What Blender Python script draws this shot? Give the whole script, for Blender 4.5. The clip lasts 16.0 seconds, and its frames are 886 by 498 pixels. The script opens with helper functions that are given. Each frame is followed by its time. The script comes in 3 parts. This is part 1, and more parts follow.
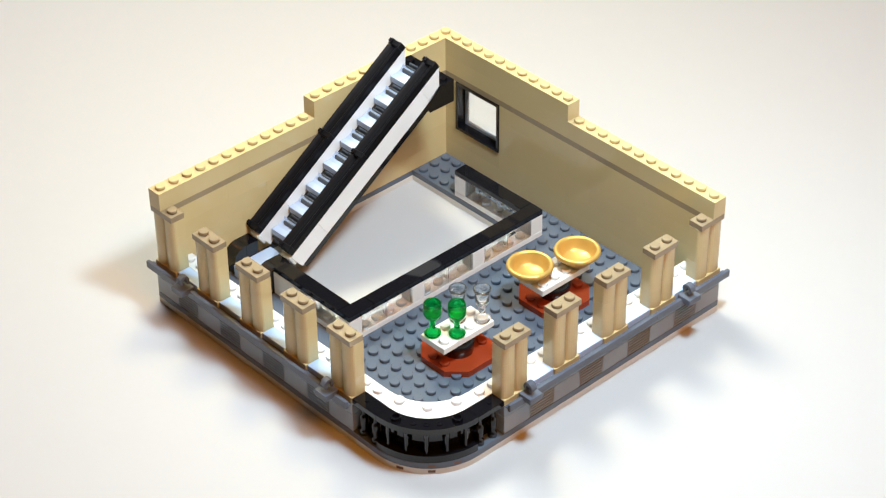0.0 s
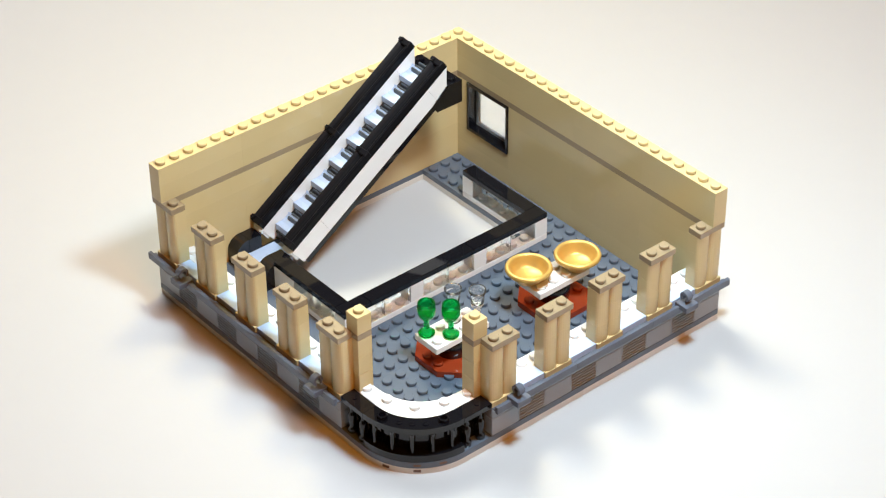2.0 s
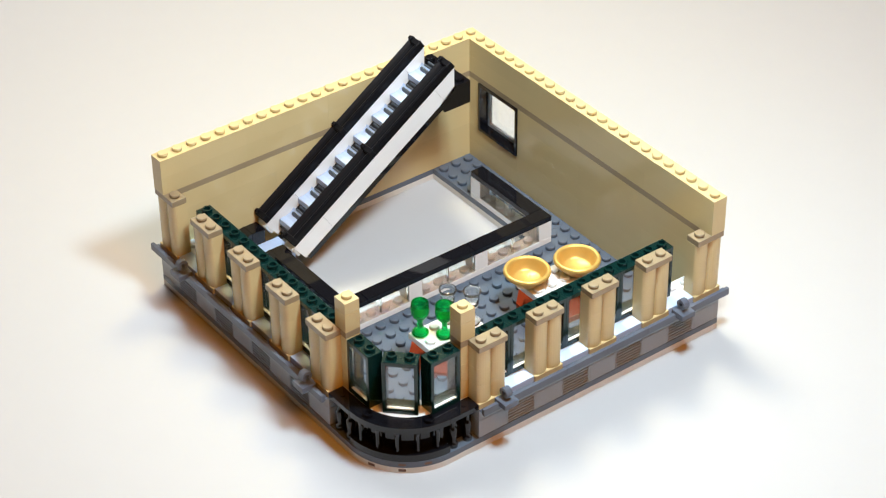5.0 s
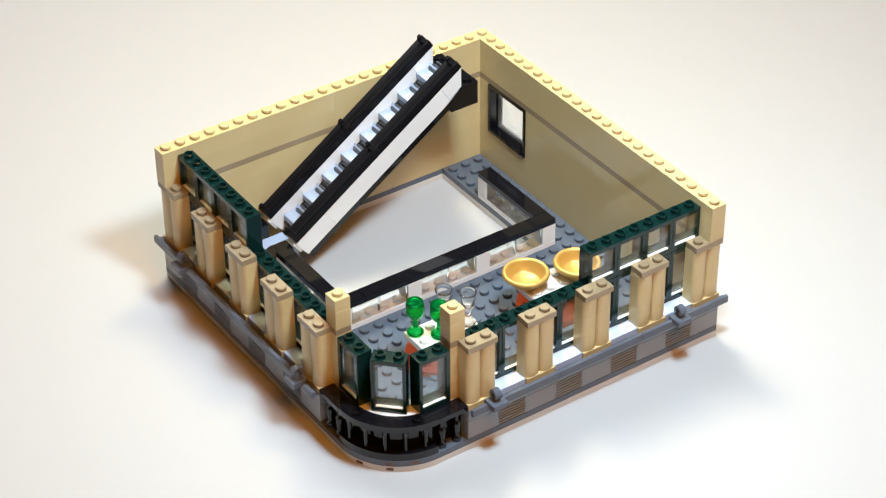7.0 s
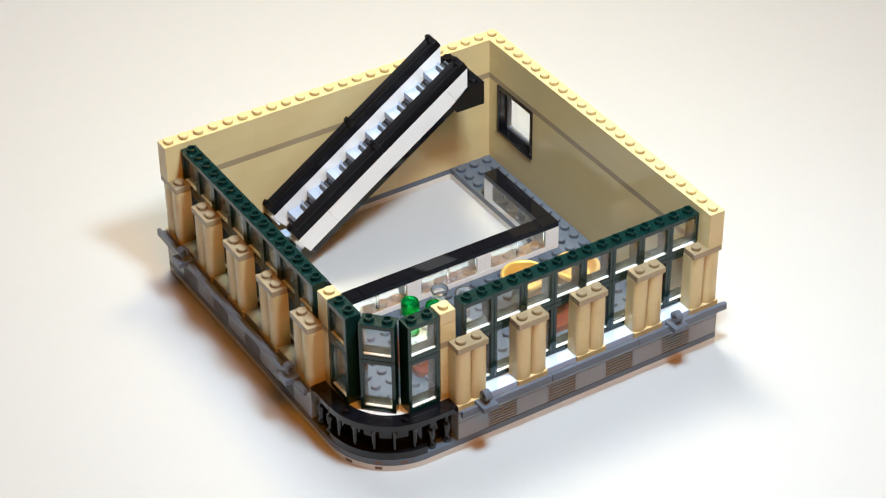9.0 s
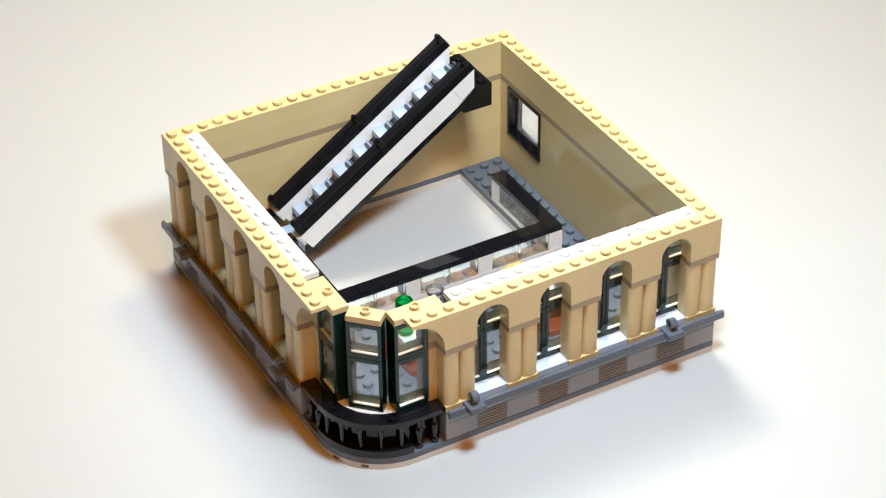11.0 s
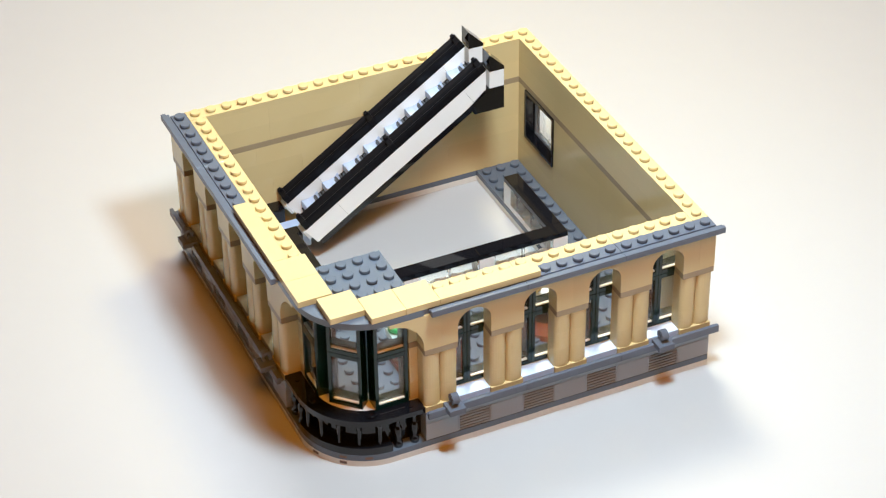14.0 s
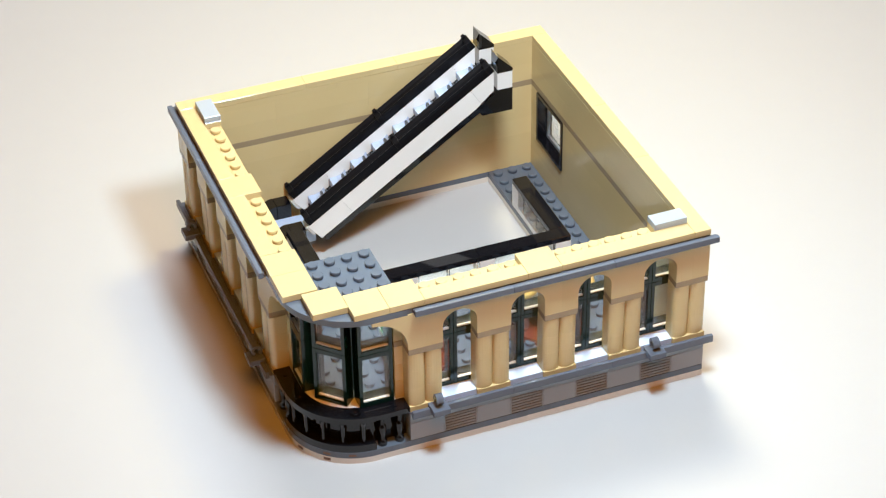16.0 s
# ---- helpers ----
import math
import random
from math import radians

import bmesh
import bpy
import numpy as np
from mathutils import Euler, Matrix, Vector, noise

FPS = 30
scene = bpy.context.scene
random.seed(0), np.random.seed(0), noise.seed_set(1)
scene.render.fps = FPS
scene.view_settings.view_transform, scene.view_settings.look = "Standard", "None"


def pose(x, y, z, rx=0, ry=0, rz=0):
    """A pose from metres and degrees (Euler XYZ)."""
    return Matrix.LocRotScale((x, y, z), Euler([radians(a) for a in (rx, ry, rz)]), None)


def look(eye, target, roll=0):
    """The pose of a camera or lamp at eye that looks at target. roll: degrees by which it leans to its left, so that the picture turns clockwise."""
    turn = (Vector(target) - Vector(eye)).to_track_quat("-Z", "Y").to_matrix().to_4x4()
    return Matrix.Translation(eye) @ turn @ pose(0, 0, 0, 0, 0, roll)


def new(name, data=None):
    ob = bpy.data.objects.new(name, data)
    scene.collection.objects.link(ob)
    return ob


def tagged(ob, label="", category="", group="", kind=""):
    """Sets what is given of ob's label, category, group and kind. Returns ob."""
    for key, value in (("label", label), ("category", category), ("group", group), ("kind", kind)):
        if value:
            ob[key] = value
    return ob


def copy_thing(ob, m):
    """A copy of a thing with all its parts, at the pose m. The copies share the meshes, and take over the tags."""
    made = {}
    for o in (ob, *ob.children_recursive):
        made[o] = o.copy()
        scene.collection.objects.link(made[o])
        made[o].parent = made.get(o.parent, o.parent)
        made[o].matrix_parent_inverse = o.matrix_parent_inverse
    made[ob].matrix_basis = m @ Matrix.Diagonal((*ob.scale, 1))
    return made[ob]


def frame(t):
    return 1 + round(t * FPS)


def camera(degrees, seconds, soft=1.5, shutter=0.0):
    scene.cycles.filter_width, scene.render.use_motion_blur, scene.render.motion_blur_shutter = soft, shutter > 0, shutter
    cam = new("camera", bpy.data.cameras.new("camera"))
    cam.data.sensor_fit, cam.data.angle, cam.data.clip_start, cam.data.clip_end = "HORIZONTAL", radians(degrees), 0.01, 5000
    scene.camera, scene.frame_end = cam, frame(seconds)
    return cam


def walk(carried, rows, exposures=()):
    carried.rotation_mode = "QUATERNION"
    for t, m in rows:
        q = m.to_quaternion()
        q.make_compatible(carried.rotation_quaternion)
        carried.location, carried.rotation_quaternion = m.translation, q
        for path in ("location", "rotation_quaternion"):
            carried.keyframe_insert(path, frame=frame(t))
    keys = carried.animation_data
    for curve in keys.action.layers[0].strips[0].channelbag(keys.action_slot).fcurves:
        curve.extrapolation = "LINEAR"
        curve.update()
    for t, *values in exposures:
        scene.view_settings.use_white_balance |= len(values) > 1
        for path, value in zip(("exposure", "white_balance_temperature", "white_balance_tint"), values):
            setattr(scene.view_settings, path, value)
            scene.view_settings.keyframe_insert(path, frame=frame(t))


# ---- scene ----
cam = camera(22.1, 16.0, soft=1.25)
PATH = [
    (0, (-0.4940, -0.5500, 0.6745), (0.0522, 0.0439, 0.0839), -0.54),
    (0.5, (-0.4827, -0.5600, 0.6746), (0.0532, 0.0431, 0.0838), -0.54),
    (1, (-0.4738, -0.5676, 0.6746), (0.0540, 0.0426, 0.0838), -0.54),
    (1.5, (-0.4677, -0.5727, 0.6747), (0.0545, 0.0422, 0.0837), -0.54),
    (2, (-0.4601, -0.5789, 0.6747), (0.0552, 0.0418, 0.0837), -0.54),
    (2.5, (-0.4514, -0.5858, 0.6747), (0.0559, 0.0413, 0.0836), -0.55),
    (3, (-0.4491, -0.5876, 0.6747), (0.0561, 0.0412, 0.0836), -0.55),
    (3.5, (-0.4392, -0.5953, 0.6746), (0.0570, 0.0406, 0.0835), -0.55),
    (4, (-0.4332, -0.5998, 0.6746), (0.0576, 0.0403, 0.0835), -0.56),
    (6.5, (-0.4004, -0.6231, 0.6744), (0.0605, 0.0388, 0.0832), -0.58),
    (7, (-0.3908, -0.6295, 0.6743), (0.0613, 0.0384, 0.0831), -0.59),
    (7.5, (-0.3839, -0.6340, 0.6742), (0.0619, 0.0382, 0.0830), -0.60),
    (8, (-0.3763, -0.6388, 0.6741), (0.0626, 0.0379, 0.0830), -0.60),
    (8.5, (-0.3677, -0.6442, 0.6740), (0.0634, 0.0376, 0.0829), -0.61),
    (9, (-0.3604, -0.6486, 0.6739), (0.0640, 0.0373, 0.0828), -0.62),
    (11.5, (-0.3126, -0.6754, 0.6729), (0.0683, 0.0359, 0.0822), -0.70),
    (12, (-0.3034, -0.6801, 0.6727), (0.0691, 0.0357, 0.0821), -0.71),
    (12.5, (-0.2942, -0.6847, 0.6725), (0.0699, 0.0355, 0.0820), -0.73),
    (13, (-0.2825, -0.6903, 0.6722), (0.0709, 0.0353, 0.0818), -0.75),
    (13.5, (-0.2715, -0.6954, 0.6719), (0.0719, 0.0351, 0.0816), -0.77),
    (14, (-0.2580, -0.7015, 0.6715), (0.0731, 0.0349, 0.0814), -0.80),
    (14.5, (-0.2468, -0.7063, 0.6711), (0.0741, 0.0347, 0.0813), -0.83),
    (15, (-0.2316, -0.7125, 0.6706), (0.0755, 0.0345, 0.0810), -0.86),
    (15.5, (-0.2198, -0.7171, 0.6702), (0.0765, 0.0344, 0.0808), -0.89),
    (16, (-0.2082, -0.7214, 0.6698), (0.0776, 0.0343, 0.0806), -0.92),
]
walk(cam, [(t, look(eye, target, roll)) for t, eye, target, roll in PATH])

# ---- light ----
world = bpy.data.worlds.new("room_air")
scene.world = world
world.use_nodes = True
world.node_tree.nodes["Background"].inputs[0].default_value = (0.95, 0.96, 1.0, 1)
world.node_tree.nodes["Background"].inputs[1].default_value = 0.05
scene.view_settings.exposure = 0.0


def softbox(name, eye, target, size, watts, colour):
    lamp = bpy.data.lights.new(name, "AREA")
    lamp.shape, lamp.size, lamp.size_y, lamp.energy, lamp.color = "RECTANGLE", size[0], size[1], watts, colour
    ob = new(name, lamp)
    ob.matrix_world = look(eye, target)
    return tagged(ob, "unseen area lamp for the table and model", "lamp")


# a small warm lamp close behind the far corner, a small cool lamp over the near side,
# a large neutral panel far behind the model, and an unseen, large dim orange fill added behind the camera
softbox("lamp_warm", (0.213, 0.288, 0.447), (0.1, 0.12, 0.0), (0.095, 0.095), 1.25, (1.0, 0.82, 0.38))
softbox("lamp_cool", (0.10, -0.078, 0.46), (0.17, 0.14, 0.0), (0.075, 0.075), 3.25, (0.62, 0.86, 1.0))
softbox("panel_back", (0.28, 0.78, 1.2), (0.25, 0.48, 0.0), (0.5, 0.5), 14.5, (0.89, 0.955, 1.0))
# added fill with no lamp of its own: warms what the others leave shaded
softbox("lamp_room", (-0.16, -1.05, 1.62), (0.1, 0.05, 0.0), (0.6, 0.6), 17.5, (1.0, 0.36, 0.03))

# ---- units: a stud pitch and a plate height ----
U, P = 0.008, 0.0032
BEVEL, GAP = 0.00016, 0.00004


# ---- materials ----
def plastic(name, colour, rough=0.2, bump=0.02, vary=0.06, metal=0.0, coat=0.0, gloss=0.5):
    m = bpy.data.materials.new(name)
    m.use_nodes = True
    nt = m.node_tree
    b = nt.nodes["Principled BSDF"]
    b.inputs["Metallic"].default_value = metal
    b.inputs["Coat Weight"].default_value = coat
    b.inputs["Specular IOR Level"].default_value = gloss
    co = nt.nodes.new("ShaderNodeTexCoord")
    n1 = nt.nodes.new("ShaderNodeTexNoise")
    n1.inputs["Scale"].default_value, n1.inputs["Detail"].default_value = 60, 4
    nt.links.new(co.outputs["Object"], n1.inputs["Vector"])
    n2 = nt.nodes.new("ShaderNodeTexNoise")
    n2.inputs["Scale"].default_value, n2.inputs["Detail"].default_value = 1400, 3
    nt.links.new(co.outputs["Object"], n2.inputs["Vector"])
    info = nt.nodes.new("ShaderNodeObjectInfo")
    add = nt.nodes.new("ShaderNodeMath")
    add.operation = "ADD"
    nt.links.new(n1.outputs["Fac"], add.inputs[0])
    nt.links.new(info.outputs["Random"], add.inputs[1])
    ramp = nt.nodes.new("ShaderNodeMapRange")
    ramp.inputs["From Min"].default_value, ramp.inputs["From Max"].default_value = 0.3, 1.7
    ramp.inputs["To Min"].default_value, ramp.inputs["To Max"].default_value = 1 - vary, 1 + vary
    nt.links.new(add.outputs[0], ramp.inputs["Value"])
    mul = nt.nodes.new("ShaderNodeVectorMath")
    mul.operation = "SCALE"
    mul.inputs[0].default_value = colour
    nt.links.new(ramp.outputs[0], mul.inputs["Scale"])
    nt.links.new(mul.outputs[0], b.inputs["Base Color"])
    rr = nt.nodes.new("ShaderNodeMapRange")
    rr.inputs["To Min"].default_value, rr.inputs["To Max"].default_value = max(0.02, rough - 0.02), rough + 0.02
    nt.links.new(n2.outputs["Fac"], rr.inputs["Value"])
    nt.links.new(rr.outputs[0], b.inputs["Roughness"])
    bp = nt.nodes.new("ShaderNodeBump")
    bp.inputs["Strength"].default_value, bp.inputs["Distance"].default_value = bump, 0.0004
    nt.links.new(n1.outputs["Fac"], bp.inputs["Height"])
    nt.links.new(bp.outputs[0], b.inputs["Normal"])
    return m


def clear(name, colour, rough=0.03, ior=1.5, through_share=1.0):
    m = bpy.data.materials.new(name)
    m.use_nodes = True
    b = m.node_tree.nodes["Principled BSDF"]
    b.inputs["Base Color"].default_value = (*colour, 1)
    b.inputs["Roughness"].default_value = rough
    b.inputs["IOR"].default_value = ior
    b.inputs["Transmission Weight"].default_value = through_share
    return m


TAN = plastic("tan_plastic", (0.61, 0.48, 0.248), 0.14, 0.006, 0.035)
DARK_TAN = plastic("dark_tan_plastic", (0.32, 0.245, 0.15))
SLATE = plastic("slate_grey_plastic", (0.104, 0.127, 0.166), 0.2)
GREY = plastic("mid_grey_plastic", (0.28, 0.305, 0.34), 0.25)
PALE_GREY = plastic("pale_grey_plastic", (0.37, 0.41, 0.47), 0.25)
WHITE = plastic("white_plastic", (0.80, 0.80, 0.80), 0.2)
BLACK = plastic("black_plastic", (0.006, 0.006, 0.008), 0.05, 0.006, gloss=0.5)
SATIN_BLACK = plastic("satin_black_plastic", (0.006, 0.006, 0.008), 0.40, 0.002, gloss=0.12)
GREEN = plastic("dark_green_plastic", (0.003, 0.020, 0.018), 0.13)
BROWN = plastic("red_brown_plastic", (0.29, 0.04, 0.012), 0.16)
GOLD = plastic("gold_lacquer", (0.66, 0.42, 0.115), 0.40, 0.02, 0.05, 0.5)
CLEAR = clear("clear_plastic", (0.985, 0.99, 0.99), 0.03, 1.12)
PANE = clear("window_pane_plastic", (0.95, 0.97, 0.97), 0.02, 1.4, 0.95)
CLEAR_GREEN = clear("clear_green_plastic", (0.005, 0.60, 0.12), 0.04, 1.28, 0.9)
CUP_CLEAR = clear("clear_goblet_plastic", (0.98, 0.985, 0.985), 0.03, 1.3, 0.97)
LIP = clear("glazing_lip_plastic", (0.9, 0.92, 0.92), 0.1, 1.45, 0.35)
PAPER = plastic("white_table_sheet", (0.495, 0.495, 0.50), 0.6, 0.05, 0.02)
PAINT = plastic("room_paint", (0.24, 0.20, 0.15), 0.8, 0.1, 0.05)


# ---- building blocks: x and y in studs, z in plates ----
def quads(bm, vs, faces):
    vv = [bm.verts.new(v) for v in vs]
    for f in faces:
        bm.faces.new([vv[i] for i in f])
    return vv


def box(bm, x0, x1, y0, y1, z0, z1, bevel=BEVEL, gap=GAP, m=None):
    """A chamfered block."""
    lo = (x0 * U + gap, y0 * U + gap, z0 * P + gap * 0.5)
    hi = (x1 * U - gap, y1 * U - gap, z1 * P - gap * 0.5)
    vs, idx = [], {}
    for i in (0, 1):
        for j in (0, 1):
            for k in (0, 1):
                c = [(lo, hi)[i][0], (lo, hi)[j][1], (lo, hi)[k][2]]
                s = [1 - 2 * i, 1 - 2 * j, 1 - 2 * k]
                for a in range(3):
                    v = [c[b] + (0 if b == a else s[b] * bevel) for b in range(3)]
                    idx[i, j, k, a] = len(vs)
                    vs.append(Vector(v) if m is None else m @ Vector(v))
    faces = []
    for a in range(3):
        b, c = (a + 1) % 3, (a + 2) % 3
        for s in (0, 1):
            ring = []
            for p, q in ((0, 0), (1, 0), (1, 1), (0, 1)):
                key = [0, 0, 0]
                key[a], key[b], key[c] = s, p, q
                ring.append(idx[(*key, a)])
            faces.append(ring if s else ring[::-1])
        for p in (0, 1):
            for q in (0, 1):
                k0, k1 = [0, 0, 0], [0, 0, 0]
                k0[b], k0[c], k1[b], k1[c], k1[a] = p, q, p, q, 1
                e = [idx[(*k0, b)], idx[(*k1, b)], idx[(*k1, c)], idx[(*k0, c)]]
                faces.append(e if p != q else e[::-1])
    for i in (0, 1):
        for j in (0, 1):
            for k in (0, 1):
                t = [idx[i, j, k, 0], idx[i, j, k, 1], idx[i, j, k, 2]]
                faces.append(t if (i + j + k) % 2 else t[::-1])
    quads(bm, vs, faces)


def lathe(bm, x, y, profile, seg=16, m=None, cap=True):
    """Turns a profile of (radius, height), in metres, about an upright axis at the stud place x, y."""
    rings = []
    for r, z in profile:
        ring = []
        for i in range(seg):
            a = 2 * math.pi * i / seg
            v = Vector((x * U + r * math.cos(a), y * U + r * math.sin(a), z))
            ring.append(bm.verts.new(v if m is None else m @ v))
        rings.append(ring)
    for a, b in zip(rings, rings[1:]):
        for i in range(seg):
            f = bm.faces.new((a[i], a[(i + 1) % seg], b[(i + 1) % seg], b[i]))
            f.smooth = seg > 12
    if cap:
        bm.faces.new(rings[-1])
        bm.faces.new(rings[0][::-1])


def stud(bm, x, y, z, hollow=False, m=None):
    z0 = z * P - GAP
    if hollow:
        lathe(bm, x, y, ((0.0024, z0), (0.0024, z0 + 0.0016), (0.00225, z0 + 0.00178), (0.0016, z0 + 0.00178), (0.0015, z0 + 0.0003)), 12, m)
    else:
        lathe(bm, x, y, ((0.0024, z0), (0.0024, z0 + 0.0016), (0.0022, z0 + 0.00178)), 16, m)


def studs(bm, x0, x1, y0, y1, z, skip=None):
    for i in range(round(x1 - x0)):
        for j in range(round(y1 - y0)):
            x, y = x0 + i + 0.5, y0 + j + 0.5
            if not (skip and skip(x, y)):
                stud(bm, x, y, z)


def prism(bm, pts, h0, h1, m=None, axis="z"):
    """A slab with the outline pts, in metres, from h0 to h1 along an axis."""
    def put(p, h):
        v = {"z": (p[0], p[1], h), "y": (p[0], h, p[1]), "x": (h, p[0], p[1])}[axis]
        return Vector(v) if m is None else m @ Vector(v)
    a = [bm.verts.new(put(p, h0)) for p in pts]
    b = [bm.verts.new(put(p, h1)) for p in pts]
    n = len(pts)
    for i in range(n):
        bm.faces.new((a[i], a[(i + 1) % n], b[(i + 1) % n], b[i]))
    bm.faces.new(b)
    bm.faces.new(a[::-1])


def mesh_of(bm, name, material):
    bmesh.ops.recalc_face_normals(bm, faces=bm.faces)
    me = bpy.data.meshes.new(name)
    bm.to_mesh(me)
    bm.free()
    me.materials.append(material)
    return me


def part(name, bm, material, parent, label=""):
    ob = new(name, mesh_of(bm, name, material))
    ob.parent = parent
    if label:
        ob["label"] = label
    return ob


def thing(name, label, category, group="", kind="", at=None):
    ob = new(name)
    ob.empty_display_size = 0.005
    if at is not None:
        ob.matrix_world = at
    return tagged(ob, label, category, group, kind)


def single(name, bm, material, label, category, group="", kind="", at=None):
    ob = new(name, mesh_of(bm, name, material))
    if at is not None:
        ob.matrix_world = at
    return tagged(ob, label, category, group, kind)


def S(x, y, z, rz=0):
    return pose(x * U, y * U, z * P, 0, 0, rz)


# pieces that are added on the way: (thing, its place in the model, the second at which it is put there)
ARRIVALS = []


def arrives(ob, home, t):
    ob.matrix_world = home
    ARRIVALS.append((ob, home, t))
    return ob


# ---- the room and the table ----
def room():
    bm = bmesh.new()
    box(bm, -150, 175, -150, 175, -12, 0, 0.001, 0)
    single("table", bm, PAPER, "large smooth white board under the toy building", "table", kind="structure")
    # unseen surfaces added round the table; their dark warm paint shapes the bounced light
    for name, b in (("wall_north", (-2.6, 2.8, 2.6, 2.7, -0.14, 2.2)), ("wall_south", (-2.6, 2.8, -2.7, -2.6, -0.14, 2.2)),
                    ("wall_west", (-2.7, -2.6, -2.7, 2.7, -0.14, 2.2)), ("wall_east", (2.8, 2.9, -2.7, 2.7, -0.14, 2.2)),
                    ("ceiling", (-2.7, 2.9, -2.7, 2.7, 2.2, 2.3)), ("floor", (-2.7, 2.9, -2.7, 2.7, -0.14, -0.0386))):
        bm = bmesh.new()
        box(bm, b[0] / U, b[1] / U, b[2] / U, b[3] / U, b[4] / P, b[5] / P, 0.002, 0)
        single(name, bm, PAINT, "plain dark unseen surface added to close the room in", "wall", kind="structure")


room()


# ---- the toy building's base ----
def arc(cx, cy, r, a0, a1, n):
    return [((cx + r * math.cos(radians(a0 + (a1 - a0) * i / n))) * U, (cy + r * math.sin(radians(a0 + (a1 - a0) * i / n))) * U) for i in range(n + 1)]


FLIP = Matrix(((0, 1, 0, 0), (1, 0, 0, 0), (0, 0, 1, 0), (0, 0, 0, 1)))  # mirrors the one street front onto the other


def base():
    b = thing("toy_building_base", "grey and white toy brick base with a rounded corner", "toy base")
    # the two lowest plates, as frames round the stair opening
    for name, z0, z1, mat, lab in (("bottom_plate", 0, 1, DIRTY_WHITE, "cream white lowest plate layer"), ("lower_plate", 1, 1.98, SLATE, "slate grey plate layer")):
        bm = bmesh.new()
        r = arc(4, 4, 4.0, 270, 180, 20)
        prism(bm, [(13 * U, 0)] + r + [(0, 13 * U), (13 * U, 13 * U)], z0 * P, z1 * P - GAP)
        part(name, bm, mat, b, lab)
        for g in ((13, 24, 0, 13), (0, 6, 13, 24), (20, 24, 13, 24), (6, 20, 23, 24)):
            bm = bmesh.new()
            box(bm, *g, z0, z1, 0.0001)
            part(name, bm, mat, b, lab)
    # the street fronts: bricks, grilles, ledge and sill
    for m in (None, FLIP):
        for i in range(9):
            x0 = 6 + 2 * i
            bm = bmesh.new()
            if i % 2:
                box(bm, x0, x0 + 2, 0.22, 1, 2, 5, m=m)
                for k in range(6):
                    z = 2 + 0.5 * k
                    box(bm, x0 + 0.05, x0 + 1.95, 0, 0.3, z + 0.1, z + 0.36, 0.0001, m=m)
                box(bm, x0, x0 + 0.08, 0, 0.3, 2, 5, 0.0001, m=m)
                box(bm, x0 + 1.92, x0 + 2, 0, 0.3, 2, 5, 0.0001, m=m)
                part("grille_brick", bm, GREY, b, "grey ribbed grille brick")
            else:
                box(bm, x0, x0 + 2, 0, 1, 2, 5, m=m)
                part("front_brick", bm, GREY, b)
        for x0, x1 in ((6, 12), (12, 18), (18, 24)):
            bm = bmesh.new()
            box(bm, x0, x1, 0.0, 1, 5, 7, m=m)
            part("front_plate", bm, GREY, b)
            bm = bmesh.new()
            box(bm, x0, x1 + (0.35 if x1 == 24 else 0), -0.46, -0.22, 6.6, 7.8, 0.00018, m=m)
            box(bm, x0, x1 + (0.35 if x1 == 24 else 0), -0.2, 0.11, 6.9, 7.12, 0.0002, m=m)
            part("ledge", bm, SLATE_BLUE, b, "slate grey moulded ledge")
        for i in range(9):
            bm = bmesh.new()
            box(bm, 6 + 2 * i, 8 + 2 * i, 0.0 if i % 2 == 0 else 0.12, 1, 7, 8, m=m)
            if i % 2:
                part("sill_tile", bm, COOL_LIT_WHITE, b, "smooth white sill tile")
            else:
                part("column_foot", bm, TAN, b, "tan plate under a column")
        for x0, x1 in ((5, 11), (11, 17), (17, 23)):
            bm = bmesh.new()
            box(bm, x0, x1, 1, 2, 2, 8, m=m)
            for k in range(x0, x1):
                v = Vector(((k + 0.5), 1.5, 0))
                v = v if m is None else m @ v
                stud(bm, v.x, v.y, 8)
            part("sill_brick", bm, WHITE, b, "white studded brick row under the windows")
    # the rounded corner
    bm = bmesh.new()
    ring = [(5 * U, 1.02 * U)] + arc(4, 4, 2.98, 270, 180, 20) + [(1.02 * U, 5 * U)] + arc(5, 5, 3.0, 180, 270, 20)
    prism(bm, ring, 2 * P, 8 * P - GAP)
    for x, y in ((2.5, 2.5), (1.75, 4.0), (4.0, 1.75)):
        stud(bm, x, y, 8)
    part("corner_sill", bm, WHITE, b, "white curved corner sill with studs")
    # short dark joints in the lowest plates at the corner
    for a, z0, z1 in ((203, 0.3, 0.75), (229, 0.3, 0.75), (229, 1.3, 1.7), (250, 1.3, 1.7)):
        bm = bmesh.new()
        prism(bm, arc(4, 4, 4.015, a + 3, a - 3, 4) + arc(4, 4, 3.9, a - 3, a + 3, 4), z0 * P, z1 * P)
        part("joint", bm, JOINT, b, "dark brown joint between plates")
    return b


# white plastic, dimmed and blued to imitate the cool light it reflects
COOL_LIT_WHITE = plastic("cool_lit_white_plastic", (0.46, 0.56, 0.75), 0.36)
DIRTY_WHITE = plastic("cream_white_plastic", (0.64, 0.61, 0.56), 0.3)
IRON = plastic("dark_iron_grey_plastic", (0.06, 0.07, 0.085), 0.3)
SLATE_BLUE = plastic("slate_blue_plastic", (0.115, 0.132, 0.172), 0.26, gloss=0.35)
JOINT = plastic("dark_joint_plastic", (0.10, 0.045, 0.025), 0.3)
base()


